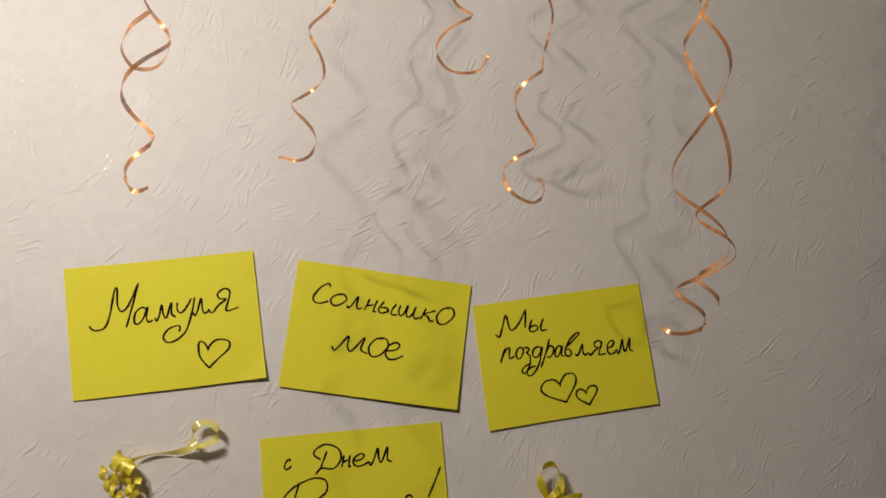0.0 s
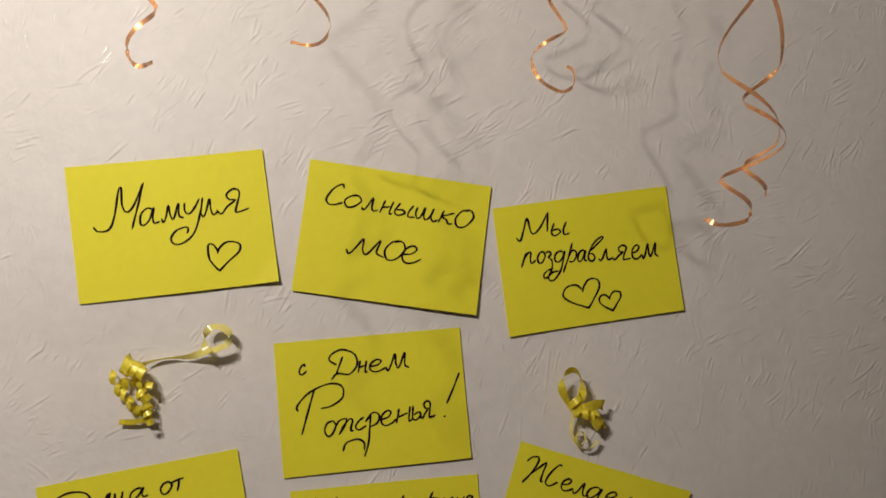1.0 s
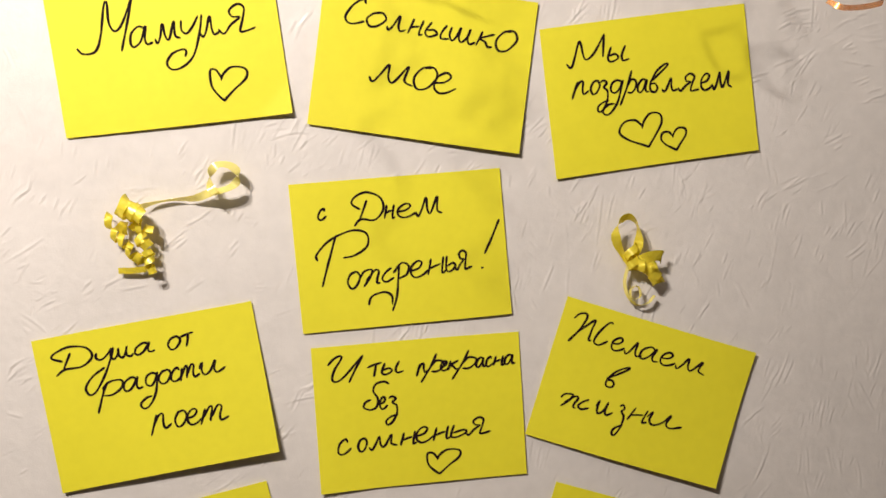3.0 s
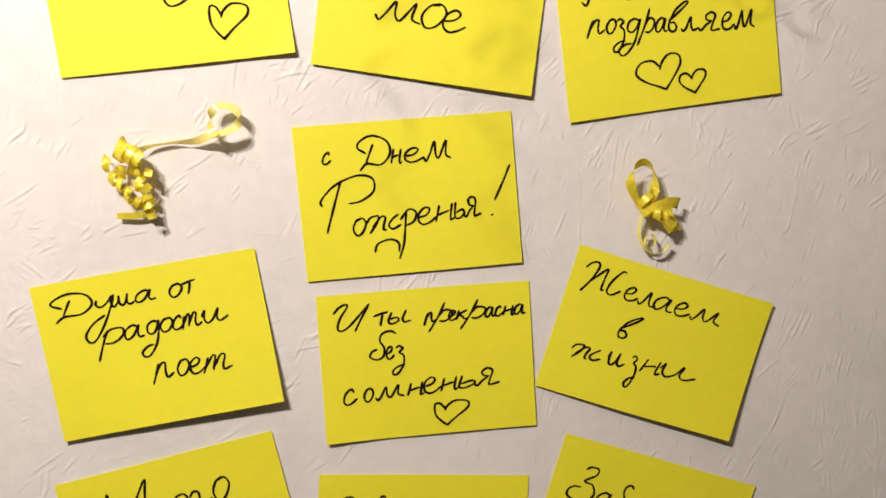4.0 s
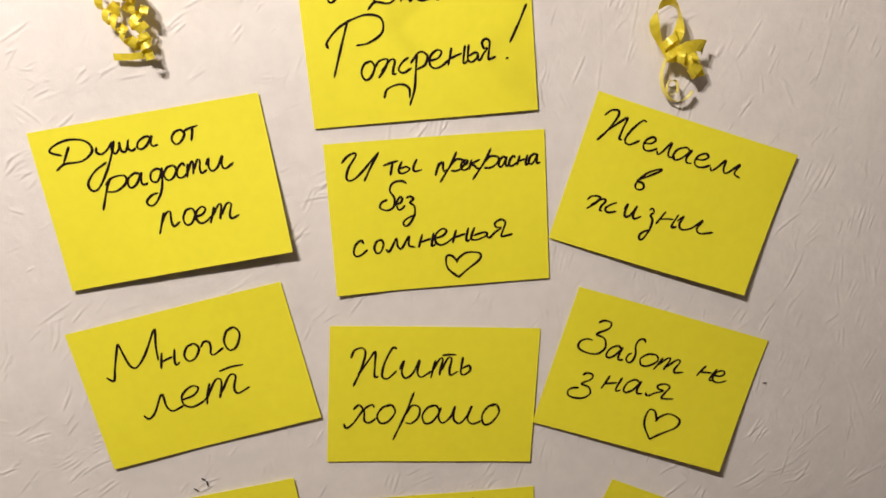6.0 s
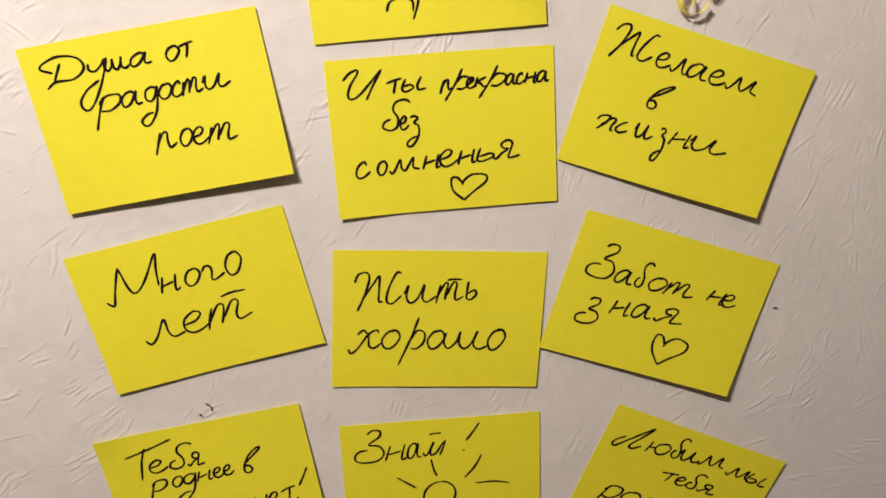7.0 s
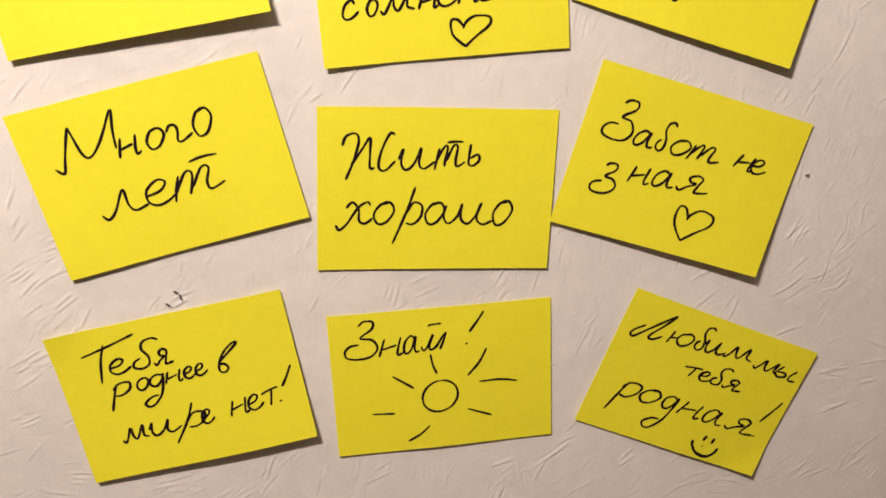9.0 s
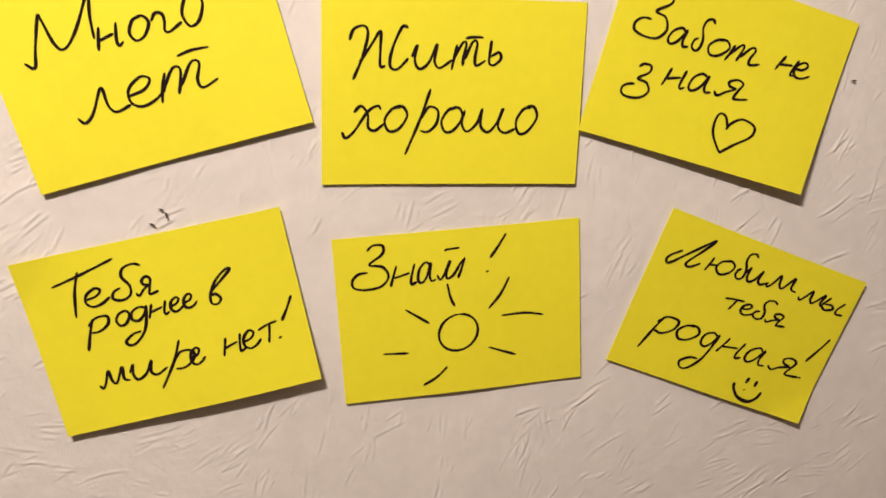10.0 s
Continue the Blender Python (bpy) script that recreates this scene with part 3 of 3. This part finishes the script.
def hanging_ribbon(label, strands):
    holder = tagged(new("hanging_ribbon"), label, "ribbon", "curled orange ribbons")
    base = Vector((strands[0][0][0][0], strands[0][0][0][1], TOP))
    holder.matrix_world = Matrix.Translation(base)
    for verts, faces in strands:
        part("strand", mesh_of("strand", [Vector(v) - base for v in verts], faces, ORANGE, lambda k: True), holder)


def tape(points, lean, wide=0.0055, twist=0.0):
    """A ribbon through points (x, distance from the wall, z), its width leaning towards a way and twisting to and fro."""
    line = spline([(x, -d, z) for x, d, z in points], 9)
    way = np.gradient(line, axis=0)
    way /= np.linalg.norm(way, axis=1)[:, None]
    lean = np.array(lean, float)
    across = lean - (way @ lean)[:, None] * way
    across /= np.maximum(np.linalg.norm(across, axis=1), 1e-6)[:, None]
    turn = (twist * np.sin(np.linspace(0, 11, len(line))))[:, None]
    across = across * np.cos(turn) + np.cross(way, across) * np.sin(turn)
    return band(line, across * wide / 2)


hanging_ribbon("curled shiny orange ribbon with a loop, hanging before the wall", [
    curled([(-0.1928, 1.7466), (-0.1759, 1.7158), (-0.1989, 1.6851), (-0.1815, 1.6608), (-0.1942, 1.6413)], -0.255, 1,
           [(-0.1920, -0.003, 1.6357), (-0.1882, -0.005, 1.6318), (-0.1849, -0.005, 1.6322), (-0.1818, -0.002, 1.6349)]),
    tape([(-0.1871, 0.258, 1.7315), (-0.1941, 0.265, 1.7196), (-0.1982, 0.265, 1.7087), (-0.1972, 0.259, 1.7038), (-0.1934, 0.252, 1.7015), (-0.1848, 0.249, 1.7033), (-0.1784, 0.252, 1.7085), (-0.1759, 0.255, 1.7152)], (0.1, 0.35, 1), 0.0026)])
hanging_ribbon("curled shiny orange ribbon hanging before the wall", [
    curled([(-0.0874, 1.8160), (-0.1067, 1.7837), (-0.0952, 1.7520), (-0.1169, 1.7280), (-0.0991, 1.7008)], -0.135, 1,
           [(-0.1018, -0.005, 1.6919), (-0.1062, -0.008, 1.6868), (-0.1130, -0.006, 1.6859), (-0.1239, -0.001, 1.6893)])])
hanging_ribbon("short curled orange ribbon hanging before the wall", [
    curled([(-0.0056, 1.8168), (0.0093, 1.7999), (-0.0169, 1.7732)], -0.14, 1,
           [(-0.0148, 0.004, 1.7673), (-0.0086, 0.007, 1.7612), (0.0004, 0.007, 1.7583), (0.0097, 0.006, 1.7585), (0.0164, 0.004, 1.7615), (0.0211, 0.000, 1.7708)])])
hanging_ribbon("curled orange ribbon with a hooked end, hanging before the wall", [
    curled([(0.0584, 1.8186), (0.0645, 1.7948), (0.0568, 1.7569), (0.0367, 1.7333), (0.0505, 1.7001), (0.0273, 1.6795)], -0.155, -1,
           [(0.0287, -0.004, 1.6698), (0.0344, -0.006, 1.6621), (0.0457, -0.004, 1.6579), (0.0538, 0.000, 1.6619), (0.0567, 0.003, 1.6683), (0.0558, 0.005, 1.6752), (0.0525, 0.006, 1.6777)])])
hanging_ribbon("pair of curled orange ribbons twisted together, hanging before the wall", [
    curled([(0.1369, 1.7703), (0.1194, 1.7309), (0.1424, 1.6525), (0.1214, 1.6296), (0.1427, 1.6077), (0.1076, 1.5864), (0.1225, 1.5701)], -0.248, 1,
           [(0.1176, -0.005, 1.5661), (0.1079, -0.008, 1.5635), (0.1006, -0.006, 1.5636), (0.0966, -0.002, 1.5670)]),
    curled([(0.1295, 1.7578), (0.1459, 1.7199), (0.1077, 1.6460), (0.1377, 1.6089), (0.1192, 1.5938), (0.1302, 1.5799)], -0.25, -1)])


# ---- yellow bows stuck to the wall ----
def coil(x0, z0, x1, z1, turns, radius, wide=0.0045, out=0.010, seed=0):
    """A loose curl of ribbon lying along the wall from one place to another, crumpled."""
    r = random.Random(seed)
    axis = np.array([x1 - x0, r.uniform(-0.006, 0.004), z1 - z0])
    axis_way = axis / np.linalg.norm(axis)
    front = np.array([0, -1.0, 0])
    side = np.cross(front, axis_way)
    s = np.linspace(0, 1, int(turns * 20))
    turn = 2 * np.pi * turns * s + r.uniform(0, 6)
    size = radius * (1 - 0.3 * s) * (1 + 0.3 * np.sin(2.3 * turn / 2 + r.uniform(0, 6)))
    line = np.array([x0, -out, z0]) + (s + 0.05 * np.sin(turn * 0.7))[:, None] * axis
    line += size[:, None] * (np.cos(turn)[:, None] * side + 0.8 * np.sin(turn)[:, None] * front)
    line[:, 1] = np.minimum(line[:, 1], -0.003)
    way = np.gradient(line, axis=0)
    way /= np.linalg.norm(way, axis=1)[:, None]
    tilt = axis_way + 0.25 * np.stack([np.sin(turn * 0.6 + seed), np.cos(turn * 0.4), np.sin(turn * 0.5 + 2)], -1)
    across = tilt - (way * tilt).sum(1)[:, None] * way
    across /= np.linalg.norm(across, axis=1)[:, None]
    return band(line, across * wide / 2)


def bow(label, pieces):
    holder = tagged(new("ribbon_bow"), label, "ribbon bow", "yellow bows on the wall")
    first = pieces[0][1][0][0]
    base = Vector((first[0], 0, first[2]))
    holder.matrix_world = Matrix.Translation(base)
    for name, (verts, faces), mat in pieces:
        part(name, mesh_of(name, [Vector(v) - base for v in verts], faces, mat, lambda k: True), holder)


bow("yellow gift ribbon bow with looped tail and tight curls on wallpaper", [
    ("tail", tape([(-0.2380, .008, 1.4785), (-0.228, .005, 1.4825), (-0.2161, .004, 1.4848), (-0.2005, .006, 1.4860), (-0.1900, .010, 1.4895),
                   (-0.1810, .013, 1.4915), (-0.1725, .014, 1.4960), (-0.1712, .012, 1.5030), (-0.1770, .011, 1.5080), (-0.1850, .011, 1.5080),
                   (-0.1893, .012, 1.5020), (-0.1890, .014, 1.4940), (-0.1850, .016, 1.4890)],
                  (0.15, -0.32, 0.95), 0.0054, 1.0), PALE),
    ("knot", coil(-0.2450, 1.4810, -0.2345, 1.4735, 2.7, 0.0072, 0.008, 0.012, 1), YELLOW),
    ("curl", coil(-0.2570, 1.4700, -0.2440, 1.4640, 1.6, 0.0050, 0.005, 0.009, 2), YELLOW),
    ("curl", coil(-0.2400, 1.4700, -0.2270, 1.4640, 1.8, 0.0052, 0.005, 0.010, 3), YELLOW),
    ("curl", coil(-0.2530, 1.4630, -0.2400, 1.4530, 2.2, 0.0042, 0.004, 0.009, 4), YELLOW),
    ("curl", coil(-0.2360, 1.4620, -0.2300, 1.4530, 1.8, 0.0050, 0.0045, 0.010, 5), YELLOW),
    ("curl", coil(-0.2440, 1.4540, -0.2290, 1.4400, 2.8, 0.0040, 0.004, 0.009, 6), YELLOW),
    ("curl", coil(-0.2290, 1.4520, -0.2270, 1.4370, 2.2, 0.0042, 0.004, 0.009, 7), YELLOW),
    ("end", tape([(-0.2280, .006, 1.4400), (-0.2380, .006, 1.4380), (-0.2504, .005, 1.4375)], (0, -0.2, 1), 0.0042), YELLOW)])
bow("yellow gift ribbon bow with one loop and fine curl on wallpaper", [
    ("loop", tape([(0.1000, .009, 1.4418), (0.0925, .010, 1.4488), (0.0862, .013, 1.4608), (0.0880, .014, 1.4713), (0.0950, .013, 1.4753), (0.1020, .012, 1.4688),
                   (0.1035, .010, 1.4568), (0.0985, .009, 1.4438)], (0.75, -0.45, 0.45), 0.0068, 1.2), YELLOW),
    ("knot", coil(0.0955, 1.4528, 0.1010, 1.4388, 2.0, 0.0056, 0.005, 0.010, 8), YELLOW),
    ("curl", tape([(0.1020, .010, 1.4408), (0.1060, .014, 1.4458), (0.1120, .015, 1.4483), (0.1190, .013, 1.4483), (0.1205, .009, 1.4458)],
                  (0.1, -0.3, 1), 0.0080), YELLOW),
    ("curl", coil(0.1060, 1.4448, 0.1190, 1.4298, 2.6, 0.0056, 0.0070, 0.010, 9), YELLOW),
    ("curl", coil(0.0990, 1.4448, 0.1130, 1.4388, 1.6, 0.0048, 0.005, 0.012, 12), YELLOW),
    ("tail", tape([(0.0970, .008, 1.4408), (0.0950, .007, 1.4298), (0.0975, .007, 1.4198), (0.1040, .007, 1.4133), (0.1120, .007, 1.4143), (0.1170, .007, 1.4198)],
                  (0.5, -0.8, 0.2), 0.003), PALE),
    ("fine_curl", tape([(0.0990, .006, 1.4258), (0.1050, .007, 1.4258), (0.1060, .008, 1.4188), (0.1000, .008, 1.4178), (0.0995, .007, 1.4238), (0.1040, .006, 1.4268)],
                       (0.2, -1, 0.2), 0.003), PALE)])


# ---- small scuffs in the wallpaper ----
def scuff(x, z, turn, length):
    line = np.array([(s * length * math.cos(turn), -0.0012 - 0.0004 * math.sin(3 * s), s * length * math.sin(turn)) for s in np.linspace(-0.5, 0.5, 7)])
    across = np.array([(-0.0005 * math.sin(turn), 0, 0.0005 * math.cos(turn) * (1.2 - abs(k - 3) / 3)) for k in range(7)])
    ob = part("scuff", mesh_of("scuff", *band(line, across, 0.0004), SCUFF), WALL, "small dark nick in the paper")
    ob.location = (x, 0, z)


scuff(0.1912, 1.2103, 0.1, 0.003)
scuff(-0.2134, 1.1477, -0.3, 0.0035)
scuff(-0.2110, 1.1444, -1.4, 0.003)
scuff(-0.2189, 1.1397, -0.4, 0.0035)
